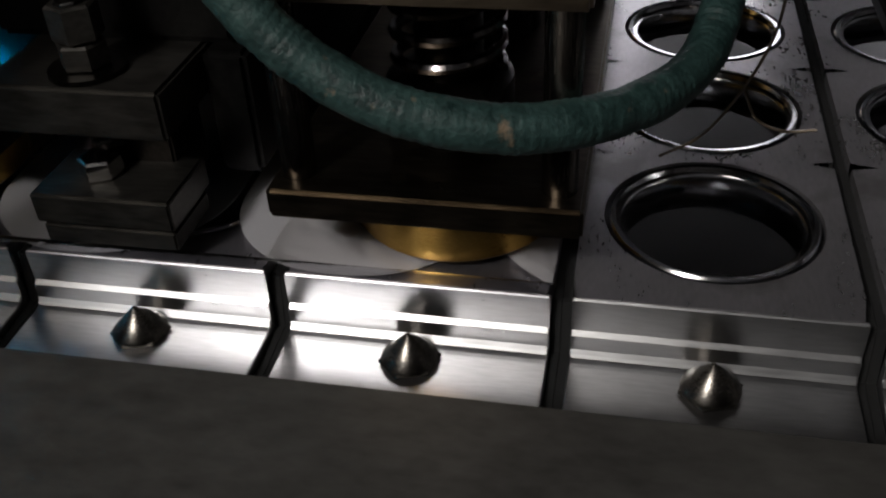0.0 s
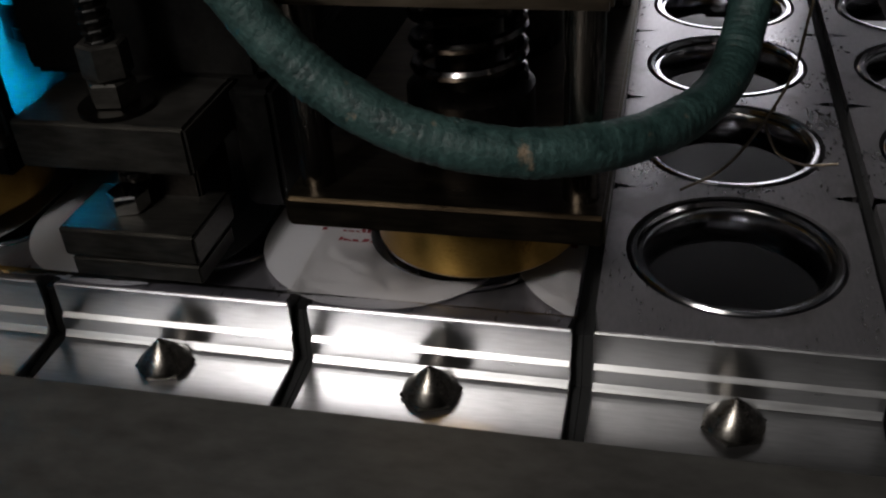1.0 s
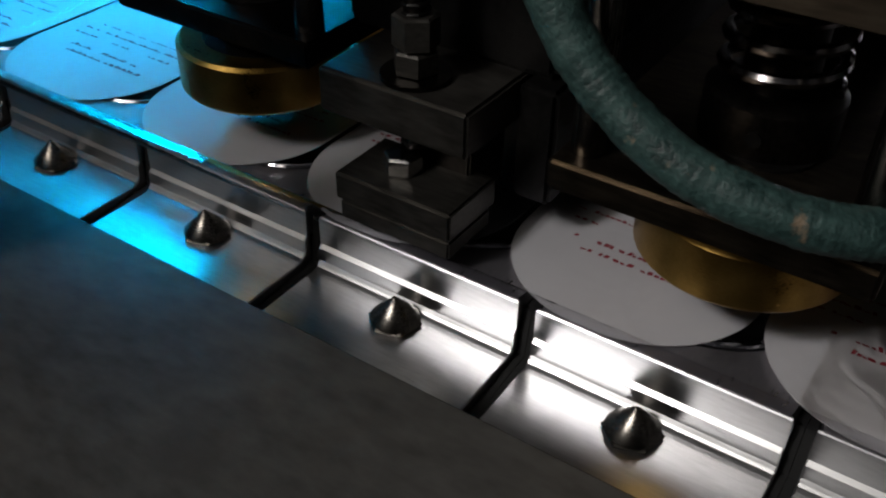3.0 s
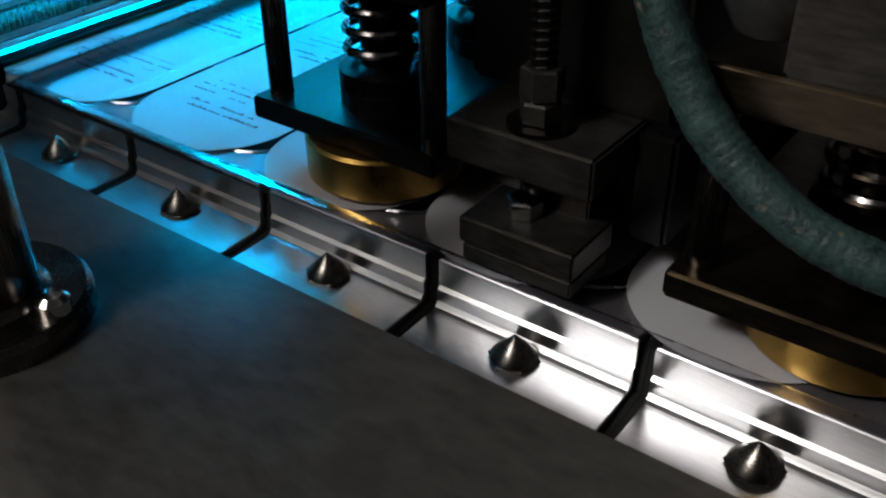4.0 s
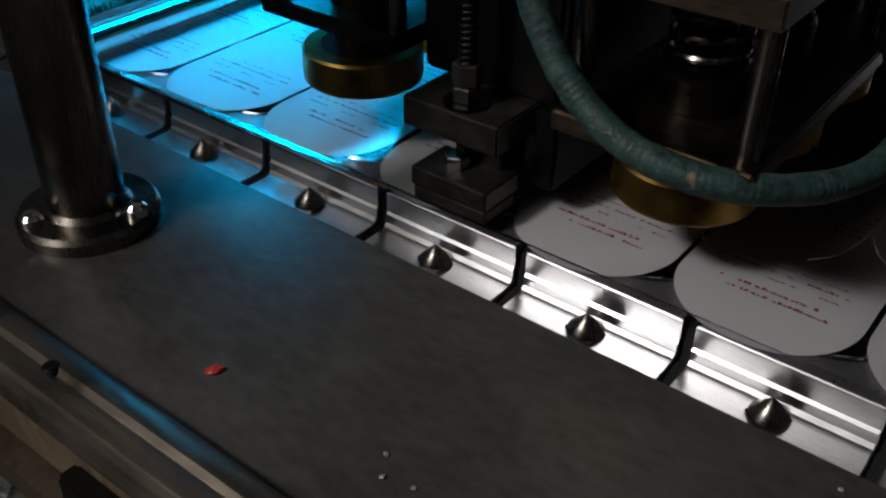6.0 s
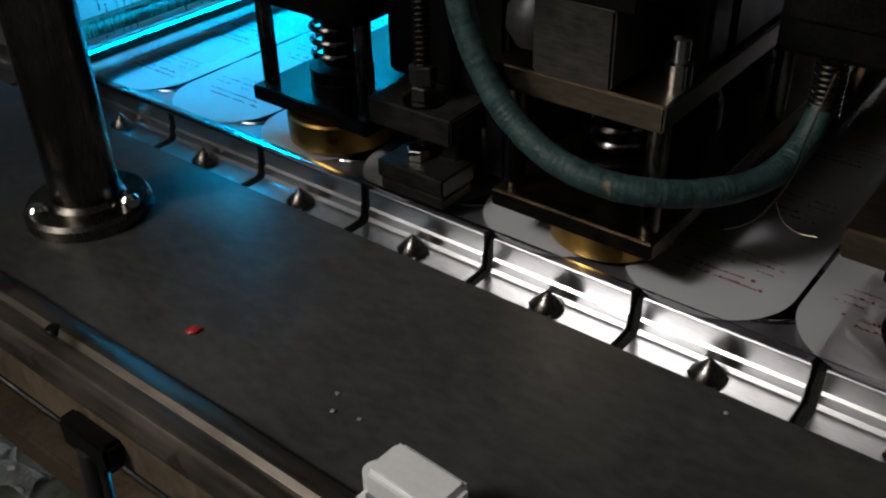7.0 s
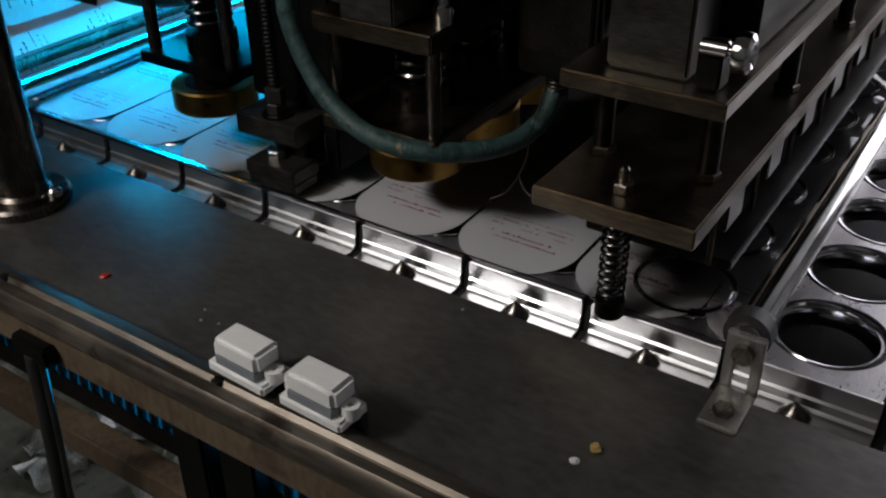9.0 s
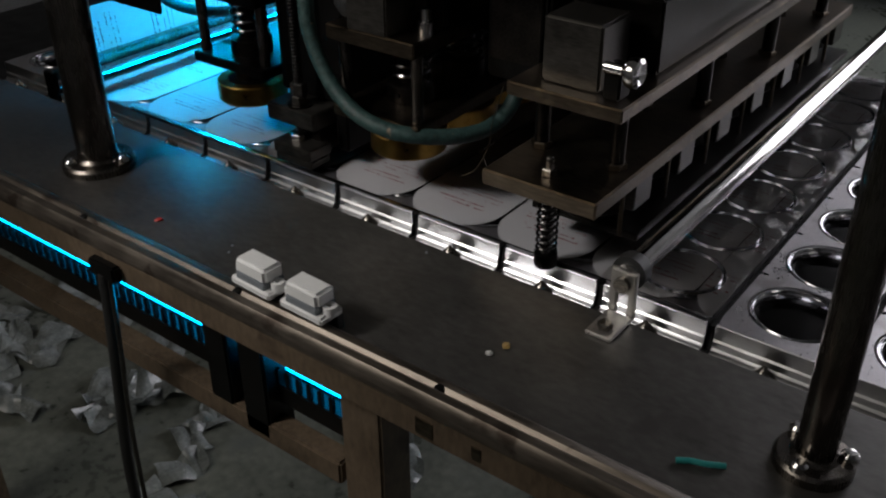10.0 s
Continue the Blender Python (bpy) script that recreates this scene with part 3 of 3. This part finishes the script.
part("foot", block(-0.0225, 0.0275, 0.0095, 0.038, 0.0185, 0.0262, 0.0008), GREYBAR, clamp)
part("bolt", hex_nut(0.0075, 0.0395, 0.047, (-0.003, 0.024, 0), 20), CHROME, clamp, "bright bolt head")
part("stem", block(-0.012, 0.02, 0.034, 0.06, 0.0264, 0.0605, 0.001), DARK, clamp)


# ---- sealing heads ----
def sealing_head(name, cx, half, y_front, label, plate_mat):
    h = thing(name, (cx, 0, 0), label, "sealing head", "sealing heads")
    yb = 0.6
    part("base_plate", block(-half, half, y_front, yb, 0.036, 0.047, 0.0012), plate_mat, h)
    part("upper_plate", block(-half, half, y_front - 0.003, yb, 0.112, 0.1265, 0.0012), plate_mat, h)
    for i, y in enumerate([y_front + 0.012 + 0.17 * j for j in range(4)]):
        for sx in (-1, 1):
            part("pillar", lathe([(0.0058, 0.0472), (0.0058, 0.1118)], 20, (sx * (half - 0.0085), y, 0)), POST, h, smooth=True)
    for lane in range(LANES):
        y = LANE0 + lane * LANE
        part("brass_ring", lathe([(0.026, 0.0165), (0.0365, 0.0148), (0.0375, 0.016), (0.0375, 0.0345), (0.036, 0.0359), (0.026, 0.0359)], 44, (0.003, y - 0.008, 0), closed=True), BRASS, h, "brass sealing ring", True)
        part("heater", lathe([(0.025, 0.0165), (0.025, 0.0356), (0.017, 0.0358), (0.017, 0.056)], 32, (0.003, y - 0.008, 0)), BLACK, h, smooth=True)
        part("piston", lathe([(0.0225, 0.0473), (0.0225, 0.064), (0.02, 0.0655), (0.012, 0.0658), (0.012, 0.1118)], 36, (0, y, 0)), DARK, h, smooth=True)
        part("pin_hole", lathe([(0.0026, -0.0235), (0.0026, -0.0215)], 14, (0.002, y, 0.056), "y"), BLACK, h)
        part("spring", coil(0.0185, 0.067, 0.1105, 4.6, 0.0022, (0, y, 0)), SPRING, h, "dark coil spring", True)
        part("screw_tip", lathe([(0.0022, 0.106), (0.0022, 0.1118)], 10, (-0.004, y - 0.0215, 0)), BRONZE, h)
    return h


main_head = sealing_head("heat_sealer", 0.1045, 0.0515, 0.01, "oily steel heat-sealing head with brass rings and springs", BRONZE)
part("cylinder_body", block(-0.024, 0.022, 0.006, 0.05, 0.1267, 0.168, 0.0015), GREYBAR, main_head, "grey steel cylinder block")
part("cap", block(-0.03, 0.034, 0.004, 0.056, 0.1682, 0.2, 0.0015), DARK, main_head)
part("knob", lathe([(0.0, 0.018), (0.009, 0.016), (0.0165, 0.006), (0.0175, -0.004), (0.012, -0.014), (0.004, -0.016)], 28, (-0.036, 0.03, 0.146)), RUBBER, main_head, "black round knob", True)
part("valve", block(0.03, 0.047, 0.06, 0.085, 0.1267, 0.165, 0.002), BLACK, main_head)
part("fitting", lathe([(0.007, 0.0), (0.007, 0.012), (0.0045, 0.013), (0.0045, 0.024)], 14, (0.044, 0.034, 0.1266)), CHROME, main_head, smooth=True)
part("side_block", block(0.0, 0.048, 0.09, 0.58, 0.1267, 0.2, 0.002), BLACK, main_head)
left_head = sealing_head("heat_sealer", -0.1155, 0.054, 0.029, "dark steel heat-sealing head with brass rings and springs", DARK)
part("cap_block", block(-0.04, 0.046, 0.04, 0.58, 0.1267, 0.2, 0.002), BLACK, left_head)

# ---- overhead beam that carries the heads ----
beam = thing("head_beam", (0, 0, 0), "dark oily steel carriage beam over the heads", "beam")
part("beam_body", block(-0.2, 0.42, 0.03, 0.62, 0.262, 0.33, 0.003), BLACK, beam)
for x in (-0.115, 0.1045, 0.305):
    for y in (0.12, 0.46):
        part("ram", lathe([(0.014, 0.19), (0.014, 0.262)], 24, (x, y, 0)), DARK, beam, smooth=True)

housing = thing("actuator_housing", (0, 0, 0), "dark oily actuator housing between sealer and cutting die", "housing")
part("body", block(0.172, 0.238, 0.095, 0.6, 0.13, 0.258, 0.003), BLACK, housing)
part("cover_plate", block(0.178, 0.232, 0.0915, 0.0948, 0.15, 0.24, 0.001), DARK, housing)
for pts in (((0.215, 0.06, 0.14), (0.21, 0.05, 0.105), (0.208, 0.05, 0.088), (0.201, 0.05, 0.07), (0.191, 0.05, 0.054), (0.178, 0.05, 0.045)), ((0.202, 0.05, 0.071), (0.207, 0.05, 0.061), (0.216, 0.05, 0.057), (0.226, 0.05, 0.058))):
    w = thing("loose_wire", (0, 0, 0), "thin dull brown loose wire hanging beside the cutting die", "wire", "loose wires")
    part("wire", sweep(smooth_path(pts, 8), 0.0005, 6), BRONZE, w, smooth=True)

# ---- hoses ----
main_hose = thing("air_hose", (0, 0, 0), "dirty green fabric-covered hose hanging in front of the head", "hose", "hoses")
part("hose", sweep(smooth_path([(0.04, 0.03, 0.262), (0.036, 0.008, 0.205), (0.0375, 0.0, 0.168), (0.045, -0.001, 0.138), (0.0625, -0.002, 0.109), (0.081, -0.003, 0.0925), (0.103, -0.003, 0.081), (0.129, 0.002, 0.074), (0.15, 0.013, 0.0705), (0.168, 0.032, 0.067), (0.182, 0.054, 0.0655), (0.191, 0.076, 0.0675), (0.196, 0.096, 0.077), (0.199, 0.11, 0.096)], 22), 0.0074, 20, wobble=0.05, ridge=0.03), HOSE, main_hose, smooth=True)
part("ferrule", coil(0.008, 0.0, 0.03, 9, 0.0011, (0.199, 0.11, 0.09), 14), DARK, main_hose, "dark crimped metal end", True)
left_hose = thing("air_hose", (0, 0, 0), "dark green hose looping behind the dark head", "hose", "hoses")
part("hose", sweep(smooth_path([(-0.32, 0.12, 0.3), (-0.322, 0.1, 0.2), (-0.312, 0.09, 0.15), (-0.28, 0.085, 0.125), (-0.24, 0.09, 0.118), (-0.2, 0.1, 0.12), (-0.168, 0.11, 0.128)], 16), 0.0062, 14, wobble=0.05, ridge=0.03), HOSE, left_hose, smooth=True)

# ---- cutting die ----
die = thing("cutting_die", (0, 0, 0), "oily steel cutting die with two long plates on pillars", "cutting die")
part("lower_plate", block(0.255, 0.361, -0.03, 0.6, 0.1015, 0.1155, 0.0012), BRONZE, die)
part("upper_plate", block(0.25, 0.356, 0.01, 0.6, 0.1655, 0.1775, 0.0012), BRONZE, die)
for y in (0.035, 0.2, 0.365, 0.53):
    for x in (0.272, 0.343):
        part("pillar", lathe([(0.0065, 0.1157), (0.0065, 0.1653)], 20, (x, y, 0)), DARK, die, smooth=True)
        part("pillar_nut", hex_nut(0.009, 0.1157, 0.1215, (x, y, 0), 15), BRONZE, die)
for y in (-0.008, 0.16, 0.33, 0.5):
    part("stud_bolt", lathe([(0.0035, 0.1157), (0.0035, 0.131), (0.002, 0.1325)], 12, (0.306, y, 0)), STUD, die, smooth=True)
    part("stud_nut", hex_nut(0.007, 0.1157, 0.1225, (0.306, y, 0), 5), STUD, die)
for lane in range(LANES):
    y = LANE0 + lane * LANE
    part("punch", lathe([(0.036, 0.064), (0.038, 0.066), (0.038, 0.1013)], 36, (0.306, y, 0)), DARK, die, smooth=True)
    part("spacer", block(0.3435, 0.357, y - 0.019, y + 0.012, 0.074, 0.1013, 0.001), GREYBAR, die, "ground steel spacer")
    part("pin", lathe([(0.002, 0.058), (0.002, 0.1013)], 10, (0.3535, y - 0.035, 0)), BRONZE, die, smooth=True)
part("stripper_plate", block(0.262, 0.366, 0.04, 0.6, 0.051, 0.058, 0.001), DARK, die)
part("cylinder_block", block(0.272, 0.325, 0.028, 0.075, 0.1777, 0.232, 0.002), GREYBAR, die, "grey steel cylinder block")
part("rear_block", block(0.262, 0.345, 0.09, 0.58, 0.1777, 0.24, 0.002), DARK, die)
part("valve_body", block(0.331, 0.346, 0.022, 0.04, 0.1777, 0.205, 0.0015), BLACK, die)
part("fitting", lathe([(0.005, 0.0), (0.005, 0.015), (0.003, 0.016), (0.003, 0.024)], 14, (0.334, 0.02, 0.205), "x"), CHROME, die, smooth=True)
part("hand_knob", lathe([(0.006, 0.0), (0.0115, 0.002), (0.0125, 0.006), (0.0115, 0.01), (0.0085, 0.0115), (0.003, 0.009)], 24, (0.352, 0.02, 0.205), "x"), CHROME, die, "chrome-rimmed knob", True)
post_spring = thing("spring_post", (0.3, 0.004, 0.0), "spring-loaded guide post under the cutting die", "guide post")
part("pin", lathe([(0.0055, 0.0148), (0.0055, 0.1013)], 20), CHROME, post_spring, smooth=True)
part("cup", lathe([(0.0095, 0.0148), (0.0102, 0.0165), (0.0102, 0.0275), (0.0085, 0.0285)], 24), DARK, post_spring, smooth=True)
part("spring", coil(0.0085, 0.029, 0.1, 11, 0.0013), SPRING, post_spring, "steel coil spring", True)

# ---- film roll, roller and blue lamp at the feed end ----
feed = thing("film_roller", (-0.343, 0.0, 0.03), "steel guide roller carrying the sealing film", "roller")
part("roller", lathe([(0.005, -0.02), (0.005, -0.004), (0.011, -0.002), (0.011, 0.62), (0.005, 0.622)], 32, axis="y"), CHROME, feed, smooth=True)
part("bearing_block", block(-0.014, 0.014, -0.02, -0.006, -0.02, 0.02, 0.002), DARK, feed)
reel = thing("film_reel", (-0.47, 0.06, 0.46), "large reel of white printed film", "film reel")
part("wound_film", lathe([(0.02, 0.0), (0.07, 0.0), (0.071, 0.004), (0.071, 0.45), (0.07, 0.454), (0.02, 0.454)], 48, axis="y", closed=True), PRINT_WHITE, reel, smooth=True)
part("core", lathe([(0.0195, -0.04), (0.0195, 0.5)], 24, axis="y"), POST, reel, smooth=True)
part("reel_stand", block(-0.02, 0.02, 0.49, 0.506, -0.53, 0.022, 0.002), DARK, reel, "dark steel upright carrying the reel")
uv = thing("uv_lamp", (0, 0, 0), "glowing blue ultraviolet tubes under an added unseen light-blocking hood", "lamp")
for x in (-0.335, -0.29):
    part("tube", lathe([(0.008, 0.0), (0.008, 0.58)], 20, (x, 0.04, 0.211), "y"), UVGLOW, uv, "glowing blue tube", True)
# Hood plates are added out of view to cut the tubes' sideways spill.
part("hood", block(-0.36, -0.2, 0.02, 0.66, 0.228, 0.232, 0.001), DARK, uv, "added unseen hood that keeps the blue light downward")
part("spill_block_front", block(-0.36, -0.2, 0.016, 0.0198, 0.138, 0.232, 0.001), DARK, uv)
part("spill_block_side", block(-0.272, -0.269, 0.02, 0.64, 0.18, 0.2278, 0.001), DARK, uv)
part("spill_block_side", block(-0.365, -0.362, 0.02, 0.64, 0.135, 0.2278, 0.001), DARK, uv)
part("hood_stay", block(-0.36, -0.35, 0.645, 0.655, -0.07, 0.2278, 0.001), DARK, uv)
bars = thing("guide_bars", (0, 0, 0), "worn steel guide bars beside the film roller", "guide bars")
part("upper_bar", block(-0.378, -0.366, -0.03, 0.66, 0.036, 0.05, 0.0015), POST, bars)
part("lower_bar", lathe([(0.005, 0.0), (0.005, 0.69)], 20, (-0.362, -0.03, 0.026), "y"), CHROME, bars, smooth=True)
part("bar_foot", block(-0.378, -0.358, -0.032, -0.026, -0.07, 0.05, 0.001), DARK, bars)

# ---- below the bench: slatted guard lit from behind, cable ----
guard = thing("slatted_guard", (0, 0, 0), "dark slatted guard strip with blue light behind", "guard")
part("rail", block(-0.6, 0.25, -0.2, -0.185, -0.066, -0.0465, 0.001), BLACK, guard)
part("back", block(-0.6, 0.25, -0.15, -0.146, -0.066, -0.012, 0.001), BLACK, guard)
part("bottom", block(-0.6, 0.25, -0.1848, -0.1502, -0.066, -0.062, 0.001), BLACK, guard)
for i in range(70):
    bm = block(-0.0022, 0.0022, -0.2, -0.196, -0.0463, -0.031, 0.0004)
    bmesh.ops.transform(bm, verts=bm.verts[:], matrix=pose(-0.596 + i * 0.012, 0, 0, 0, 0, 0))
    part("slat", bm, BLACK, guard)
strip = thing("blue_tube", (0, 0, 0), "glowing blue ultraviolet tube below the bench", "lamp")
part("tube", lathe([(0.0115, 0.0), (0.0115, 0.82)], 20, (-0.58, -0.178, -0.034), "x"), STRIPGLOW, strip, smooth=True)
cab = thing("cable", (0, 0, 0), "black cable hanging from the bench edge to the floor", "cable", "cables")
part("wire", sweep(smooth_path([(0.028, -0.247, 0.03), (0.026, -0.249, -0.02), (0.016, -0.25, -0.1), (0.006, -0.252, -0.2), (0.0, -0.25, -0.35), (-0.03, -0.24, FLOOR_Z + 0.006)], 8), 0.0055, 10), RUBBER, cab, smooth=True)
cab = thing("cable", (0, 0, 0), "thin grey wire hanging beside the black cable", "cable", "cables")
part("wire", sweep(smooth_path([(0.036, -0.247, 0.03), (0.034, -0.25, -0.04), (0.024, -0.25, -0.12), (0.022, -0.252, -0.22), (0.012, -0.25, -0.36), (-0.02, -0.23, FLOOR_Z + 0.004)], 8), 0.0022, 8), GREYBAR, cab, smooth=True)
gland = tagged(part("cable_clip", block(0.012, 0.046, -0.25, -0.2405, 0.026, 0.042, 0.002), BLACK), "black clip holding the cables under the bench edge", "clip")


def film_scrap(where, size, seed):
    """A crumpled piece of thrown-away film lying on the floor."""
    bm = bmesh.new()
    n = 16
    grid = []
    for i in range(n + 1):
        row = []
        for j in range(n + 1):
            u, v = (i / n - 0.5) * size, (j / n - 0.5) * size * 0.6
            w = Vector((u * 14 + seed, v * 14, seed))
            row.append(bm.verts.new((u + 0.25 * size * noise.noise(w), v + 0.25 * size * noise.noise(w + Vector((7, 0, 0))), 0.003 + 0.3 * size * abs(noise.noise(w * 1.6 + Vector((0, 9, 0)))))))
        grid.append(row)
    for a, b in zip(grid, grid[1:]):
        for j in range(n):
            bm.faces.new((a[j], b[j], b[j + 1], a[j + 1]))
    ob = tagged(part("film_scrap", bm, SCRAP), "crumpled pale plastic film scrap on the wet floor", "scrap", "film scraps")
    ob.location = where
    ob.rotation_euler.z = seed * 1.7


rnd = random.Random(11)
for i in range(22):
    film_scrap((rnd.uniform(-0.95, -0.1), rnd.uniform(-0.08, 0.26), FLOOR_Z), rnd.uniform(0.06, 0.16), 1.3 * i + 0.4)


# ---- what moves ----
def motions():
    steps = [(0, 0), (1.3, 0), (1.5, 0.011), (2.0, 0.055), (2.5, 0.0965), (2.65, 0.1), (4.95, 0.1), (5.2, 0.119), (5.6, 0.155), (6.1, 0.1965), (6.25, 0.2), (8.5, 0.2), (8.7, 0.2055), (9.0, 0.23), (9.5, 0.279), (9.8, 0.298), (9.95, 0.3), (10.0, 0.3)]
    for ob, k in carriers:
        walk(ob, [(t, pose(k * PITCH + d, 0, 0)) for t, d in steps])
    walk(film, [(t, pose(d, 0, 0)) for t, d in steps])
    fine = []
    for (ta, da), (tb, db) in zip(steps, steps[1:]):
        n = 3 if db - da > 0.03 else 1
        fine += [(ta + (tb - ta) * i / n, da + (db - da) * i / n) for i in range(n)]
    fine.append(steps[-1])
    for ob, u0 in feed_panels:
        rows = []
        for t, d in fine:
            u = u0 + d
            back = max(0.0, -0.345 - u)
            turn = min(radians(84), back / 0.05)
            up = max(0.0, back - 0.05 * radians(84))
            rows.append((t, pose(max(u, -0.345) - 0.05 * math.sin(turn) - 0.105 * up, 0, 0.05 * (1 - math.cos(turn)) + 0.994 * up, 0, math.degrees(turn), 0)))
        walk(ob, rows)
    ups = [(0, 0), (0.85, 0.0), (1.0, 0.01), (1.2, 0.043), (1.3, 0.054), (2.6, 0.054), (2.8, 0.046), (3.0, 0.028), (3.2, 0.012), (3.4, 0.0), (4.5, 0.0), (4.7, 0.016), (4.9, 0.046), (5.05, 0.054), (6.4, 0.054), (6.6, 0.03), (6.8, 0.004), (6.9, 0.0), (8.05, 0.0), (8.25, 0.018), (8.5, 0.05), (8.6, 0.054), (10.0, 0.054)]
    walk(main_head, [(t, pose(0.1045, 0, d)) for t, d in ups])
    walk(left_head, [(t, pose(-0.1155, 0, d)) for t, d in ups])
    walk(main_hose, [(t, pose(0, 0, 0.005 + 0.31 * d)) for t, d in ups])
    for head in (main_head, left_head):
        for ob in head.children:
            if ob.name.split(".")[0] in ("brass_ring", "heater"):
                walk(ob, [(t, pose(0, 0, -0.27 * d)) for t, d in ups])
    walk(die, [(0, pose(0, 0, 0)), (9.6, pose(0, 0, 0)), (9.8, pose(0, 0, -0.003)), (10.0, pose(0, 0, -0.008))])


motions()
